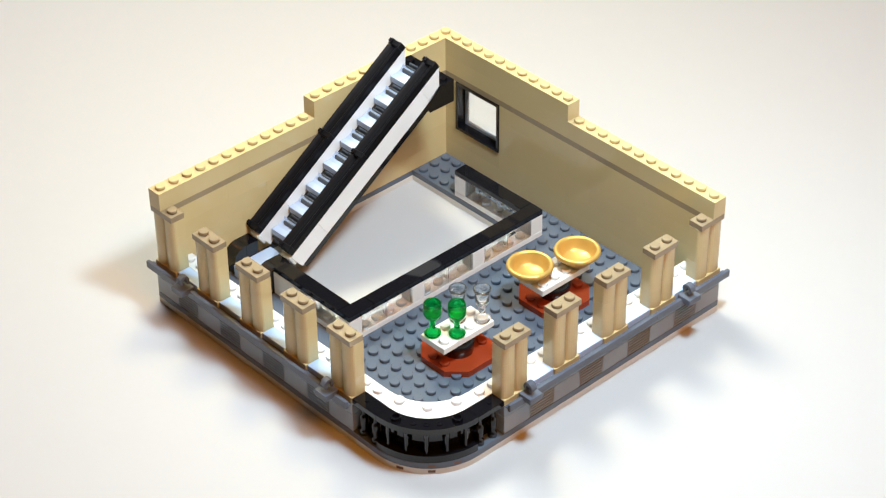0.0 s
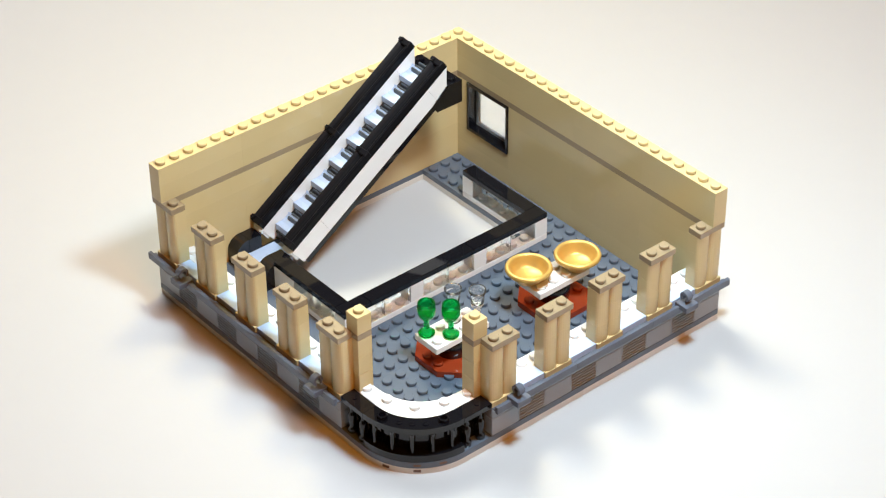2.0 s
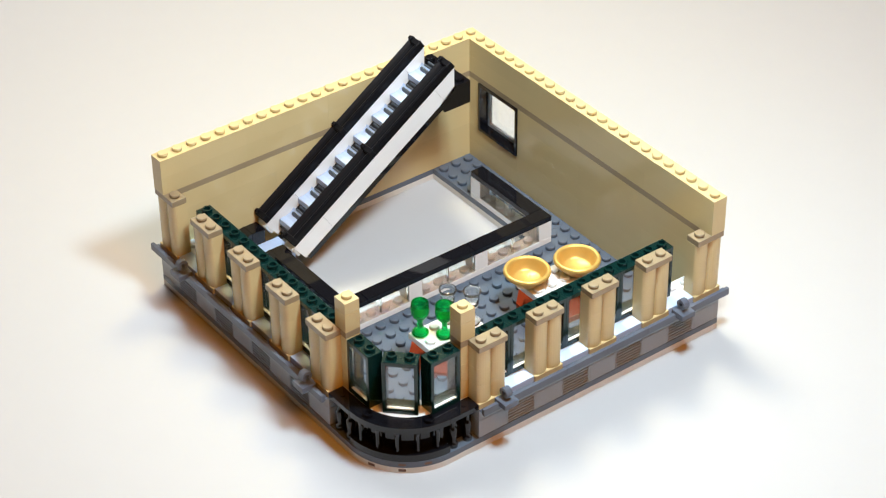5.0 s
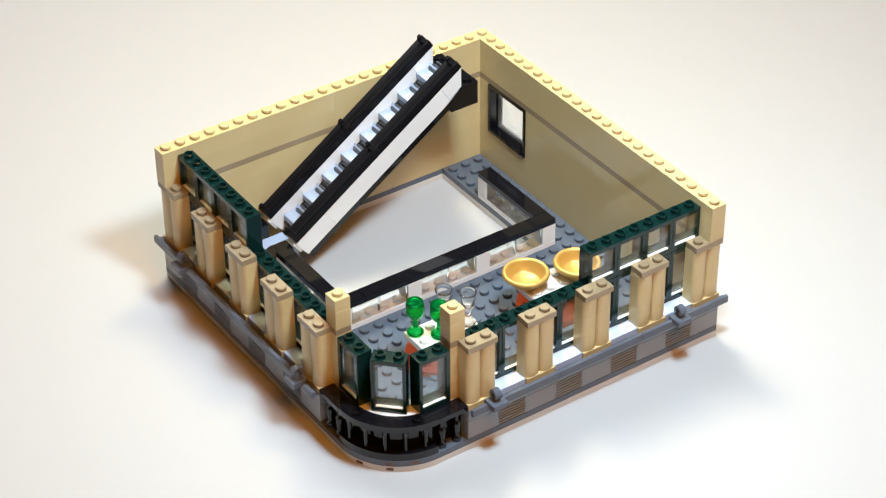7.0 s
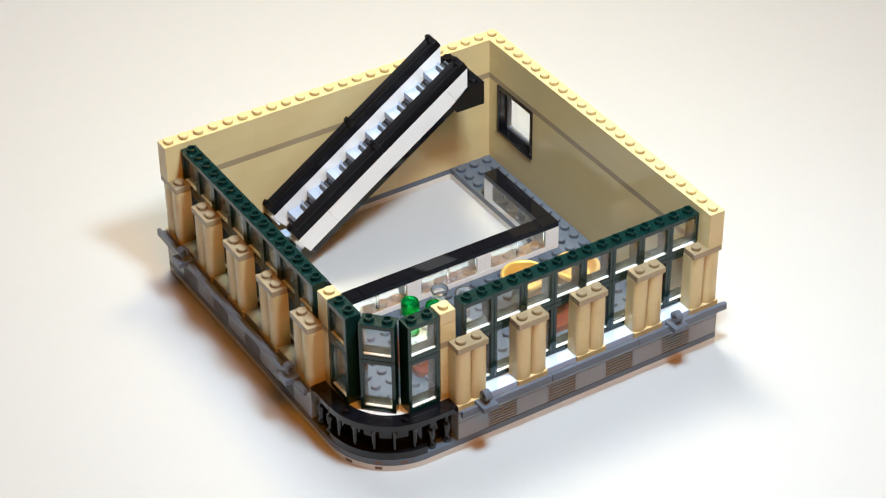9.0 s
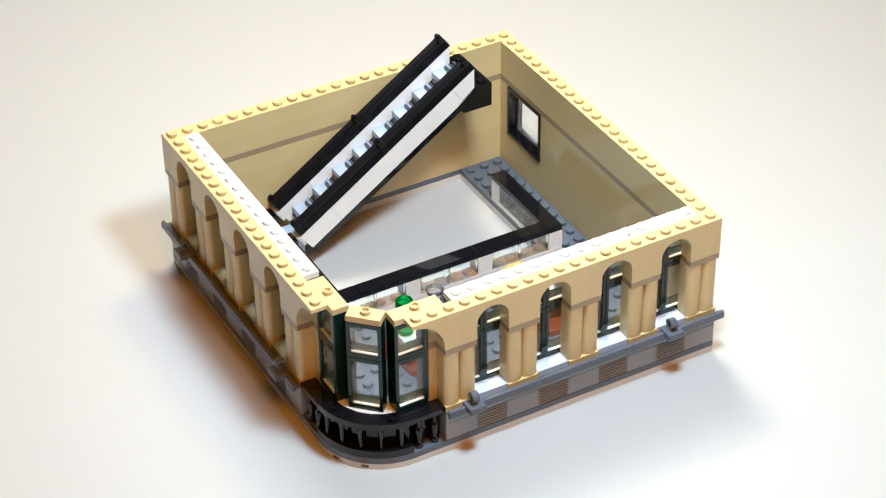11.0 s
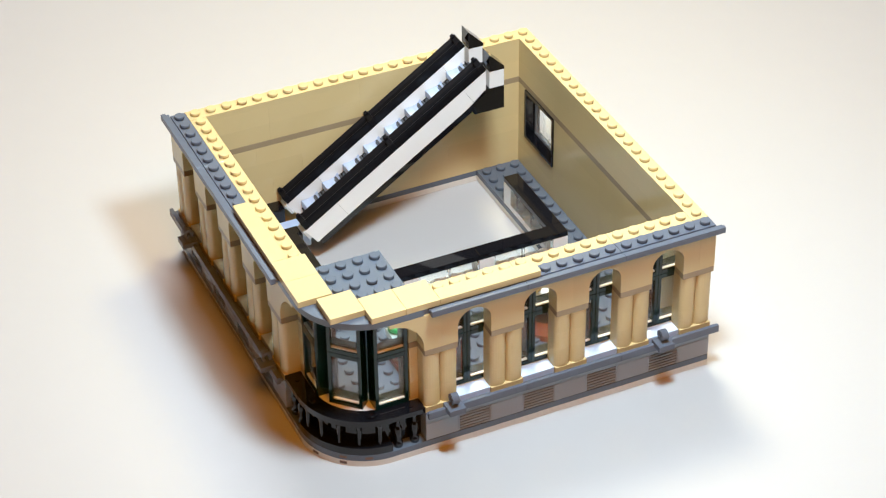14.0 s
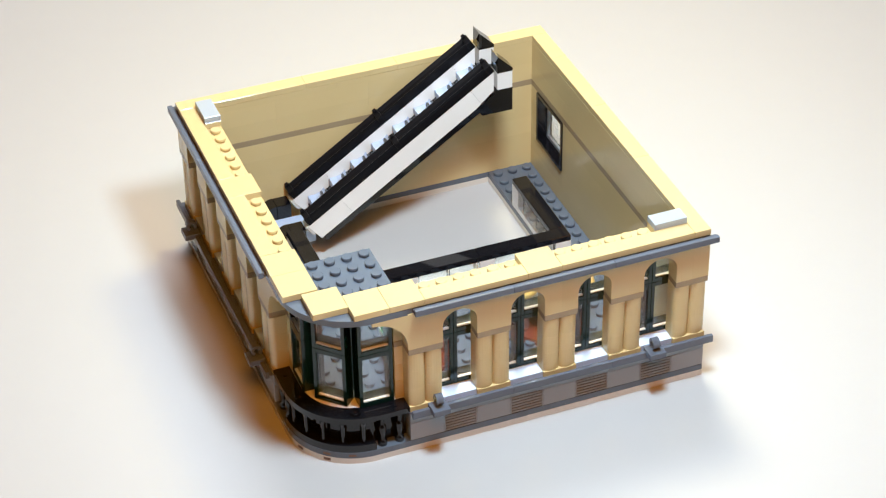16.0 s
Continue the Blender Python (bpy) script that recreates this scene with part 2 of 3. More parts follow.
def floor():
    f = thing("toy_floor", "slate grey studded toy floor plates with a wide stair opening", "toy floor")
    for x0, x1, y0, y1 in ((2, 8, 2, 8), (8, 16, 2, 8), (16, 23, 2, 8), (2, 8, 8, 13), (8, 16, 8, 13), (16, 23, 8, 13), (2, 6, 13, 23), (20, 23, 13, 23)):
        bm = bmesh.new()
        box(bm, x0, x1, y0, y1, 1.9, 2.0, 0.00008, 0.00009)
        studs(bm, x0, x1, y0, y1, 2, lambda x, y: (12 < y < 13 and 5 < x < 21) or (20 < x < 21 and 12 < y < 19) or (x < 5 and y < 5 and (x - 5) ** 2 + (y - 5) ** 2 > 8.5) or (4 < x < 6 and y > 12))
        part("floor_plate", bm, SLATE, f)
    return f


floor()


def balcony():
    """The curved black balustrade at the rounded corner."""
    b = thing("corner_balcony", "glossy black curved balcony railing round the rounded corner", "toy balcony")
    bm = bmesh.new()
    prism(bm, arc(4, 4, 3.97, 270, 180, 24) + arc(4, 4, 3.0, 180, 270, 24), 7.0 * P, 8 * P)
    crown = part("curved_top_rail", bm, BLACK, b)
    # black backing closes the gap behind the balusters
    bm = bmesh.new()
    prism(bm, arc(4, 4, 3.35, 270, 180, 24) + arc(4, 4, 3.15, 180, 270, 24), 2 * P, 7.1 * P)
    part("back_wall", bm, BLACK, b)
    bm = bmesh.new()
    prism(bm, arc(4, 4, 3.98, 270, 180, 24) + arc(4, 4, 3.4, 180, 270, 24), 2 * P, 3.2 * P)
    part("curved_foot", bm, BLACK, b)
    for a in (190, 207.5, 225, 242.5, 260):
        bm = bmesh.new()
        lathe(bm, 4 + 3.72 * math.cos(radians(a)), 4 + 3.72 * math.sin(radians(a)),
              ((0.0010, 2.6 * P), (0.0010, 4 * P), (0.0012, 6.2 * P), (0.0016, 6.8 * P)), 12)
        part("baluster", bm, BLACK, b)
    for a in (196, 213, 225, 237, 254):
        bm = bmesh.new()
        x, y = 4 + 3.5 * math.cos(radians(a)), 4 + 3.5 * math.sin(radians(a))
        if a in (196, 254):
            stud(bm, x, y, 8, True)
        else:
            lathe(bm, x, y, ((0.0014, 8 * P - 0.0001), (0.0014, 8 * P + 0.0003), (0.0009, 8 * P + 0.0003), (0.0007, 8 * P - 0.0001)), 12)
        part("stud_ring", bm, BLACK, crown)
    for m in (None, FLIP):
        bm = bmesh.new()
        box(bm, 4, 6, 0, 1, 7.1, 8, m=m)
        rail = part("straight_top_rail", bm, BLACK, b)
        bm = bmesh.new()
        v = Vector((5.3, 0.5, 0)) if m is None else m @ Vector((5.3, 0.5, 0))
        lathe(bm, v.x, v.y, ((0.0010, 8 * P - 0.0001), (0.0010, 8 * P + 0.00025), (0.0004, 8 * P + 0.00025)), 12)
        part("rail_boss", bm, BLACK, rail)
        bm = bmesh.new()
        box(bm, 4, 6, 0.7, 0.95, 2, 7.1, m=m)
        part("back_panel", bm, BLACK, b)
        for k in (4.45, 5.45):
            bm = bmesh.new()
            v = Vector((k, 0.38, 0))
            v = v if m is None else m @ v
            lathe(bm, v.x, v.y, ((0.0022, 2 * P), (0.0022, 2.7 * P), (0.0011, 3 * P), (0.0019, 4 * P), (0.0019, 5.2 * P), (0.001, 5.5 * P), (0.001, 6.4 * P), (0.002, 7.1 * P)), 14)
            part("baluster", bm, BLACK, b)


balcony()


# ---- the two plain back walls ----
def brick_run(wall, along_y, cuts, z0, z1, mat, name="brick", top=False, m=None):
    for a, c in zip(cuts, cuts[1:]):
        bm = bmesh.new()
        if along_y:
            box(bm, 23, 24, a, c, z0, z1, 0.000003, 0.000012)
            if top:
                studs(bm, 23, 24, a, c, z1)
        else:
            box(bm, a, c, 23, 24, z0, z1, 0.000003, 0.000012)
            if top:
                studs(bm, a, c, 23, 24, z1)
        part(name, bm, mat, wall)


def back_walls():
    courses = ((2, 5), (5, 8), (8, 11), (11, 14), (14, 17))
    cuts_a = ((0, 8, 16, 24), (0, 4, 12, 18, 24), (0, 6, 10, 16, 24), (0, 8, 12, 20, 24), (0, 5, 11, 17, 24))
    # the wall behind the escalator
    w = thing("toy_wall", "tan toy brick wall behind the escalator, with a dark tan course", "toy wall")
    for (z0, z1), cuts in zip(courses, cuts_a):
        cuts = (1,) + cuts[1:]
        brick_run(w, False, cuts, z0, z1, TAN)
    brick_run(w, False, (1, 6, 10, 14, 18, 24), 17, 18, DARK_TAN, "band_plate")
    brick_run(w, False, (0, 6, 12), 18, 21, TAN, top=True)
    brick_run(w, False, (12, 18, 24), 18, 21, TAN)
    brick_run(w, False, (12, 16, 24), 21, 24, TAN, top=True)
    # the wall with the window
    w = thing("toy_wall", "tan toy brick wall with one black framed window", "toy wall")
    for (z0, z1), cuts in zip(courses, cuts_a):
        cuts = tuple(min(c, 23) for c in cuts)
        if z0 >= 8:
            brick_run(w, True, (1,) + tuple(c for c in cuts[1:] if c < 18) + (18,), z0, z1, TAN)
            brick_run(w, True, (22, 23), z0, z1, TAN)
        else:
            brick_run(w, True, (1,) + cuts[1:], z0, z1, TAN)
    brick_run(w, True, (1, 7, 11, 17, 23), 17, 18, DARK_TAN, "band_plate")
    brick_run(w, True, (0, 6, 12), 18, 21, TAN, top=True)
    brick_run(w, True, (12, 18, 23), 18, 21, TAN)
    brick_run(w, True, (12, 16, 23), 21, 24, TAN, top=True)
    # its window
    win = thing("wall_window", "black framed square toy window with clear glass in the tan wall", "toy window")
    bm = bmesh.new()
    for b in ((22.9, 24, 18, 18.22, 8, 17), (22.9, 24, 21.78, 22, 8, 17), (22.9, 24, 18.2, 21.8, 8, 8.55), (22.9, 24, 18.2, 21.8, 16.45, 17)):
        box(bm, *b, 0.0002)
    part("frame", bm, BLACK, win)
    bm = bmesh.new()
    for b in ((23.55, 23.8, 18.22, 18.42, 8.5, 16.5), (23.55, 23.8, 21.58, 21.78, 8.5, 16.5), (23.55, 23.8, 18.4, 21.6, 8.5, 9.1), (23.55, 23.8, 18.4, 21.6, 15.9, 16.5)):
        box(bm, *b, 0.0002)
    sash = part("sash", bm, PALE_GREY, win, "pale grey inner sash")
    bm = bmesh.new()
    box(bm, 23.64, 23.72, 18.4, 21.6, 9, 16, 0.0001)
    part("pane", bm, PANE, sash).visible_shadow = False
    # the bricks that raise the walls to full height
    for t, a in ((0.2, 6), (0.6, 0)):
        for along_y in (False, True):
            bm = bmesh.new()
            box(bm, -3, 3, -0.5, 0.5, 0, 3, 0.000003, 0.000012)
            studs(bm, -3, 3, -0.5, 0.5, 3)
            ob = single("long_brick", bm, TAN, "long tan toy brick with one row of studs", "toy brick", "bricks that raise the walls")
            arrives(ob, S(23.5, a + 3, 21, 90) if along_y else S(a + 3, 23.5, 21), t)


back_walls()


# ---- columns on the street fronts ----
def log_outline(x0):
    """One column lobe: flat behind, round in front."""
    front = [((x0 + 0.5 - 0.5 * math.cos(math.pi * i / 10)) * U, (0.32 - 0.30 * math.sin(math.pi * i / 10)) * U) for i in range(11)]
    return front + [((x0 + 1) * U, 1.0 * U), (x0 * U, 1.0 * U)]


def columns():
    seg = bmesh.new()
    for x0 in (-1, 0):
        prism(seg, log_outline(x0), 0.0, 3 * P - 0.00003)
    seg = mesh_of(seg, "column_brick", TAN)
    caps = []
    for n in (2, 1):
        bm = bmesh.new()
        box(bm, -1, n - 1, 0, 1, 0, 1)
        studs(bm, -1, n - 1, 0, 1, 1)
        caps.append(mesh_of(bm, "cap", DARK_TAN))
    bm = bmesh.new()
    box(bm, -1, 1, 0, 1, 0, 1)
    caps.append(mesh_of(bm, "cap", DARK_TAN))
    for side in (0, 1):
        for x in (7, 11, 15, 19, 23):
            c = thing("column", "tan double column of rounded toy bricks with a dark tan cap", "toy column", "columns along the street fronts",
                      at=S(x, 0, 8) if side == 0 else S(0, x, 8, -90))
            for k in range(3):
                o = new("column_brick", seg)
                o.parent, o.location = c, (0, 0, k * 3 * P)
            cap = new("cap", caps[2] if x == 23 else caps[0])
            cap.parent, cap.location = c, (0, 0, 9 * P)
            cap["label"] = "dark tan cap plate"
            if x == 23:
                o = bmesh.new()
                stud(o, -0.5 if side == 0 else 0.5, 0.5, 10)
                part("cap_stud", o, DARK_TAN, c)


columns()


# ---- ledge clips ----
def clips():
    bm = bmesh.new()
    box(bm, -0.5, 0.5, -0.55, 0.42, -0.7, 0.25)
    m0 = mesh_of(bm, "clip_plate", SLATE_BLUE)
    bm = bmesh.new()
    prism(bm, [((0.42 * math.cos(radians(a))) * U * 0.8, 1.3 * P + 0.42 * math.sin(radians(a)) * U * 0.8) for a in range(-60, 241, 20)]
          + [((0.2 * math.cos(radians(a))) * U * 0.8, 1.3 * P + 0.2 * math.sin(radians(a)) * U * 0.8) for a in range(240, -61, -20)], -0.2 * U, 0.2 * U, None, "x")
    m1 = mesh_of(bm, "clip_ring", SLATE_BLUE)
    for x, y, r in ((7.5, -0.5, 0), (20.6, -0.5, 0), (-0.5, 7.5, -90), (-0.5, 20.6, -90)):
        c = thing("ledge_clip", "small grey toy clip plate on the ledge", "toy clip", "clips on the ledges", at=S(x, y, 8, r))
        for n, me in (("clip_plate", m0), ("clip_ring", m1)):
            o = new(n, me)
            o.parent = c


clips()


# ---- railing round the stair opening ----
def opening_rail():
    r = thing("opening_railing", "white and clear toy brick railing with glossy black tiles on top", "toy railing")

    def run(cells, fixed, along_x):
        for a, c, kind in cells:
            bm = bmesh.new()
            g = (a, c, fixed, fixed + 1) if along_x else (fixed, fixed + 1, a, c)
            if kind == "w":
                box(bm, *g, 3, 6)
                part("white_post", bm, WHITE, r)
            else:
                x0, x1, y0, y1 = g
                t = 0.14
                for w in ((x0, x1, y0, y0 + t), (x0, x1, y1 - t, y1), (x0, x0 + t, y0 + t, y1 - t), (x1 - t, x1, y0 + t, y1 - t)):
                    box(bm, *w, 3.02, 5.98, 0.0002, 0.00005)
                part("clear_brick", bm, CLEAR, r, "clear see-through brick")
    run([(5, 6, "w"), (6, 8, "c"), (8, 10, "c"), (10, 11, "w"), (11, 13, "c"), (13, 15, "c"), (15, 16, "w"), (16, 18, "c"), (18, 20, "c"), (20, 21, "w")], 12, True)
    run([(13, 15, "c"), (15, 17, "c"), (17, 18, "c"), (18, 19, "w")], 20, False)
    run([(13, 15, "c"), (15, 17, "c"), (17, 19, "w")], 5, False)
    for g in ((5, 21, 12, 13), (20, 21, 13, 19), (5, 6, 13, 19)):
        bm = bmesh.new()
        box(bm, *g, 2, 3)
        studs(bm, *g, 3)
        part("foot_plate", bm, WHITE, r)
    for g in ((5, 7, 12, 13), (7, 15, 12, 13), (15, 21, 12, 13), (20, 21, 13, 19), (5, 6, 13, 19), ):
        bm = bmesh.new()
        box(bm, *g, 6, 7, 0.0003)
        part("black_tile", bm, BLACK, r, "glossy black top tile")


opening_rail()


# ---- the escalator ----
ESC = Matrix.Translation((6.45 * U, 0, 6.75 * P)) @ pose(0, 0, 0, 0, -33.9, 0)


def escalator():
    e = thing("escalator", "white toy escalator with black handrails leaning against the wall", "toy escalator")
    L = 0.1186

    def slab(name, s0, s1, y0, y1, n0, n1, mat, lab="", bevel=0.0003):
        bm = bmesh.new()
        box(bm, s0 / U, s1 / U, y0, y1, n0 / P, n1 / P, bevel, 0.00003, ESC)
        return part(name, bm, mat, e, lab)
    for y in (19, 22.1):
        # the white side panels, with their lower end cut level
        for a, c in ((0.0, 0.021), (0.021, 0.104), (0.104, L)):
            bm = bmesh.new()
            lo = 0.0008 if a == 0 else a
            hi = 0.1115 if c == L else c
            prism(bm, [(a, 0), (c, 0), (hi, -0.0106), (lo, -0.0106)] if a == 0 or c == L else [(a + 0.0001, 0), (c - 0.0001, 0), (c - 0.0001, -0.0106), (a + 0.0001, -0.0106)], y * U, (y + 0.9) * U, ESC, "y")
            part("side_panel", bm, WHITE, e, "smooth white side panel")
        slab("under_rail", 0.0020, 0.106, y, y + 0.9, -0.0143, -0.0107, BLACK)
        # handrails: bars with a shallow trough along the top, in two lengths, with collars at the joints
        for a, c in ((0.0008, 0.0598), (0.0602, 0.1192)):
            bm = bmesh.new()
            mid = (y + 0.45) * U
            half = [(0.0036, 0.0001), (0.0036, 0.0038), (0.0033, 0.0046), (0.0027, 0.0048), (0.0021, 0.0044), (0.0015, 0.0037), (0.0007, 0.0034)]
            ring = [(mid - p, q) for p, q in half] + [(mid + p, q) for p, q in half[::-1]]
            prism(bm, ring, a, c, ESC, "x")
            part("handrail", bm, SATIN_BLACK, e, "satin black handrail with a shallow trough")
        for s in (0.0010, 0.0585, 0.1160):
            collar = slab("handrail_collar", s, s + 0.0030, y - 0.03, y + 0.93, 0.0003, 0.0050, SATIN_BLACK)
            slab("handrail_lug", s + 0.0006, s + 0.0026, y + 0.62, y + 0.88, 0.0045, 0.0064, SATIN_BLACK).parent = collar
    # the bed under the steps
    slab("step_bed", 0.004, 0.112, 19.9, 22.1, -0.0105, -0.0075, BLACK)
    for k in range(8):
        s = 0.0075 + 0.0138 * k
        m = ESC @ Matrix.Translation((s, 0, -0.0040)) @ pose(0, 0, 0, 0, 33.9, 0)
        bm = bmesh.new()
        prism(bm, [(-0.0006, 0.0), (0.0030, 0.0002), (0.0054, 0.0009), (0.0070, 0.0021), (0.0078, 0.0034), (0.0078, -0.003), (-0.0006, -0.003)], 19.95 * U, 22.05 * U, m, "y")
        part("tread", bm, COOL_LIT_WHITE, e, "white curved step tread")
        bm = bmesh.new()
        prism(bm, [(-0.0002, -0.0006), (0.0014, -0.0006), (0.0014, -0.0078), (-0.0002, -0.0078)], 19.98 * U, 22.02 * U, m, "y")
        part("riser", bm, IRON, e, "dark grey riser")
        # three upright ribs across the back of the step
        for j in range(3):
            bm = bmesh.new()
            x, z = 0.0052 + 0.0023 * j, 0.0030 + 0.0006 * j
            prism(bm, [(x, -0.002), (x + 0.0012, -0.002), (x + 0.0012, z - 0.0003), (x + 0.0009, z), (x + 0.0003, z), (x, z - 0.0003)], 20.25 * U, 21.75 * U, m, "y")
            part("rib", bm, IRON, e)
    # the landing and newels at the foot
    bm = bmesh.new()
    box(bm, 4.3, 7.2, 20, 22, 2, 4)
    part("landing", bm, COOL_LIT_WHITE, e, "white landing tile")
    for y in (19, 22):
        bm = bmesh.new()
        curve = [((5.35 - 0.95 * math.sin(radians(q))) * U, (6.4 - 2.2 * (1 - math.cos(radians(q)))) * P) for q in range(0, 91, 10)]
        prism(bm, [(5.35 * U, 2 * P)] + curve + [(4.4 * U, 2 * P)], y * U, (y + 1) * U - GAP, None, "y")
        part("newel", bm, BLACK, e, "black newel with a curved end")
        bm = bmesh.new()
        box(bm, 5.37, 6.3, y, y + 1, 2, 6.4)
        part("newel_block", bm, BLACK, e, "square black block beside the newel")
        slab("end_lip", -0.0014, 0.0004, y + 0.02, y + 0.88, -0.0065, 0.0002, LIP, "small clear lip at the foot of the rail")
    # the bracket at the head
    bm = bmesh.new()
    prism(bm, [(18.0 * U, 20 * P), (20.0 * U, 20 * P), (20 * U, 24 * P), (18.7 * U, 24 * P), (17.6 * U, 21.5 * P)], 19 * U, 23 * U, None, "y")
    studs(bm, 19, 20, 19, 23, 24)
    part("bracket", bm, BLACK, e, "black bracket under the head")
    # the newels that are added at the head
    for y in (19, 22):
        n = thing("newel_post", "white toy newel post with a sloping black cap", "toy post", "newel posts at the escalator head")
        bm = bmesh.new()
        box(bm, -0.5, 0.5, -0.5, 0.5, 0, 3)
        part("post", bm, WHITE, n)
        bm = bmesh.new()
        prism(bm, [(-0.5 * U, 0), (0.5 * U, 0), (0.5 * U, 0.5 * P), (-0.5 * U, 3 * P)], -0.5 * U, 0.5 * U, Matrix.Translation((0, 0, 3 * P)), "y")
        part("cap", bm, BLACK, n)
        arrives(n, S(19.5, y + 0.5, 24), 12.5)


escalator()


# ---- the cafe tables and what stands on them ----
def cafe():
    t = thing("cafe_table", "white toy table on a black stem and red-brown foot", "toy table", "tables on the shop floor", at=S(9, 7, 2))
    bm = bmesh.new()
    o = [(-2, -1), (-1, -2), (1, -2), (2, -1), (2, 1), (1, 2), (-1, 2), (-2, 1)]
    prism(bm, [(x * U, y * U) for x, y in o], 0.0, P)
    for x, y in ((-1.5, 0.5), (-1.5, -0.5), (1.5, 0.5), (1.5, -0.5), (0.5, 1.5), (-0.5, 1.5)):
        stud(bm, x, y, 1)
    part("foot", bm, BROWN, t, "red-brown eight-sided foot plate")
    bm = bmesh.new()
    lathe(bm, 0, 0, ((0.0076, P), (0.0076, 1.6 * P), (0.0079, 1.7 * P), (0.0079, 4 * P)), 28)
    part("stem", bm, BLACK, t)
    bm = bmesh.new()
    box(bm, -2, 2, -1, 1, 4, 5)
    studs(bm, -2, 2, -1, 1, 5)
    part("tabletop", bm, WHITE, t)
    copy_thing(t, S(17, 7, 2))
    # goblets
    cup = ((0.0038, 0.0), (0.0040, 0.0005), (0.0040, 0.0012), (0.0030, 0.0019), (0.0015, 0.0028), (0.0013, 0.0050), (0.0013, 0.0074), (0.0018, 0.0086), (0.0034, 0.0100),
           (0.0043, 0.0122), (0.0044, 0.0148), (0.0041, 0.0178), (0.0039, 0.0182), (0.0034, 0.0182), (0.0036, 0.0150), (0.0035, 0.0126), (0.0026, 0.0110), (0.0002, 0.0104))
    tumbler = ((0.0038, 0.0), (0.0040, 0.0005), (0.0040, 0.0012), (0.0028, 0.0020), (0.0017, 0.0030), (0.0015, 0.0060), (0.0018, 0.0080), (0.0029, 0.0092), (0.0031, 0.0110),
               (0.0035, 0.0160), (0.0042, 0.0176), (0.0042, 0.0184), (0.0038, 0.0184), (0.0031, 0.0160), (0.0027, 0.0110), (0.0020, 0.0102), (0.0002, 0.0100))
    for mat, lab, spots in ((CLEAR_GREEN, "clear green toy goblet on the white table", ((7.5, 7.5), (8.5, 6.5))), (CUP_CLEAR, "colourless clear toy goblet on the white table", ((10.5, 6.5), (9.5, 7.5)))):
        bm = bmesh.new()
        lathe(bm, 0, 0, cup if mat is CLEAR_GREEN else tumbler, 28)
        me = mesh_of(bm, "goblet", mat)
        for x, y in spots:
            tagged(new("goblet", me), lab, "toy goblet", "goblets on the table").matrix_world = pose(x * U, y * U, 7 * P + 0.0004)
    # bowls
    bm = bmesh.new()
    lathe(bm, 0, 0, ((0.0040, 0.0), (0.0060, 0.0008), (0.0085, 0.0040), (0.0097, 0.0058), (0.0107, 0.0059), (0.0113, 0.0066), (0.0115, 0.0075), (0.0111, 0.0083), (0.0102, 0.0087), (0.0094, 0.0083), (0.0089, 0.0075), (0.0085, 0.0058), (0.0071, 0.0033), (0.0063, 0.0027), (0.0002, 0.0026)), 48)
    me = mesh_of(bm, "bowl", GOLD)
    for x, y in ((15.4, 7.5), (18.5, 6.6)):
        tagged(new("bowl", me), "round shallow golden toy bowl on the white table", "toy bowl", "golden bowls").matrix_world = pose(x * U, y * U, 7 * P + 0.0002)


cafe()


# ---- corner pillars, built up brick by brick ----
def pillars():
    for side in (0, 1):
        z = 8
        for k, (h, mat, t) in enumerate(((3, TAN, 0.9), (3, TAN, 1.25), (3, TAN, 1.6), (1, DARK_TAN, 1.8), (3, TAN, 1.95), (2, TAN, 2.3))):
            bm = bmesh.new()
            box(bm, -0.5, 0.5, -0.5, 0.5, 0, h)
            stud(bm, 0, 0, h)
            ob = single("pillar_brick", bm, mat, "small square tan toy brick of a corner pillar" if mat is TAN else "dark tan square plate of a corner pillar", "toy brick", "bricks of the corner pillars")
            arrives(ob, S(6.0, 1.5, z) if side == 0 else S(1.5, 6.0, z), t)
            z += h


pillars()


# ---- windows ----
def window(h, label):
    w = thing("window_unit", label, "toy window", "windows on the street fronts")
    bm = bmesh.new()
    box(bm, -1, -0.78, -0.5, 0.5, 0, h)
    box(bm, 0.78, 1, -0.5, 0.5, 0, h)
    box(bm, -0.8, 0.8, -0.5, 0.5, 0, 0.75)
    box(bm, -0.8, 0.8, -0.5, 0.5, h - 0.75, h)
    for x in (-0.5, 0.5):
        stud(bm, x, 0, h, True)
    lathe(bm, 0, 0, ((0.0006, h * P - 0.0001), (0.0006, h * P + 0.0001)), 8)
    part("frame", bm, GREEN, w)
    bm = bmesh.new()
    box(bm, -0.78, 0.78, -0.30, -0.20, 0.75, h - 0.75, 0.0001)
    pane = part("pane", bm, PANE, w, "clear glazing")
    pane.visible_shadow = False
    # clear lip made milky: the light it catches is put into its colour
    bm = bmesh.new()
    box(bm, -0.76, 0.76, -0.46, -0.28, 0.76, 0.96, 0.0001)
    part("glazing_lip", bm, LIP, pane, "lower lip of the glazing, whitened for its glint")
    return w


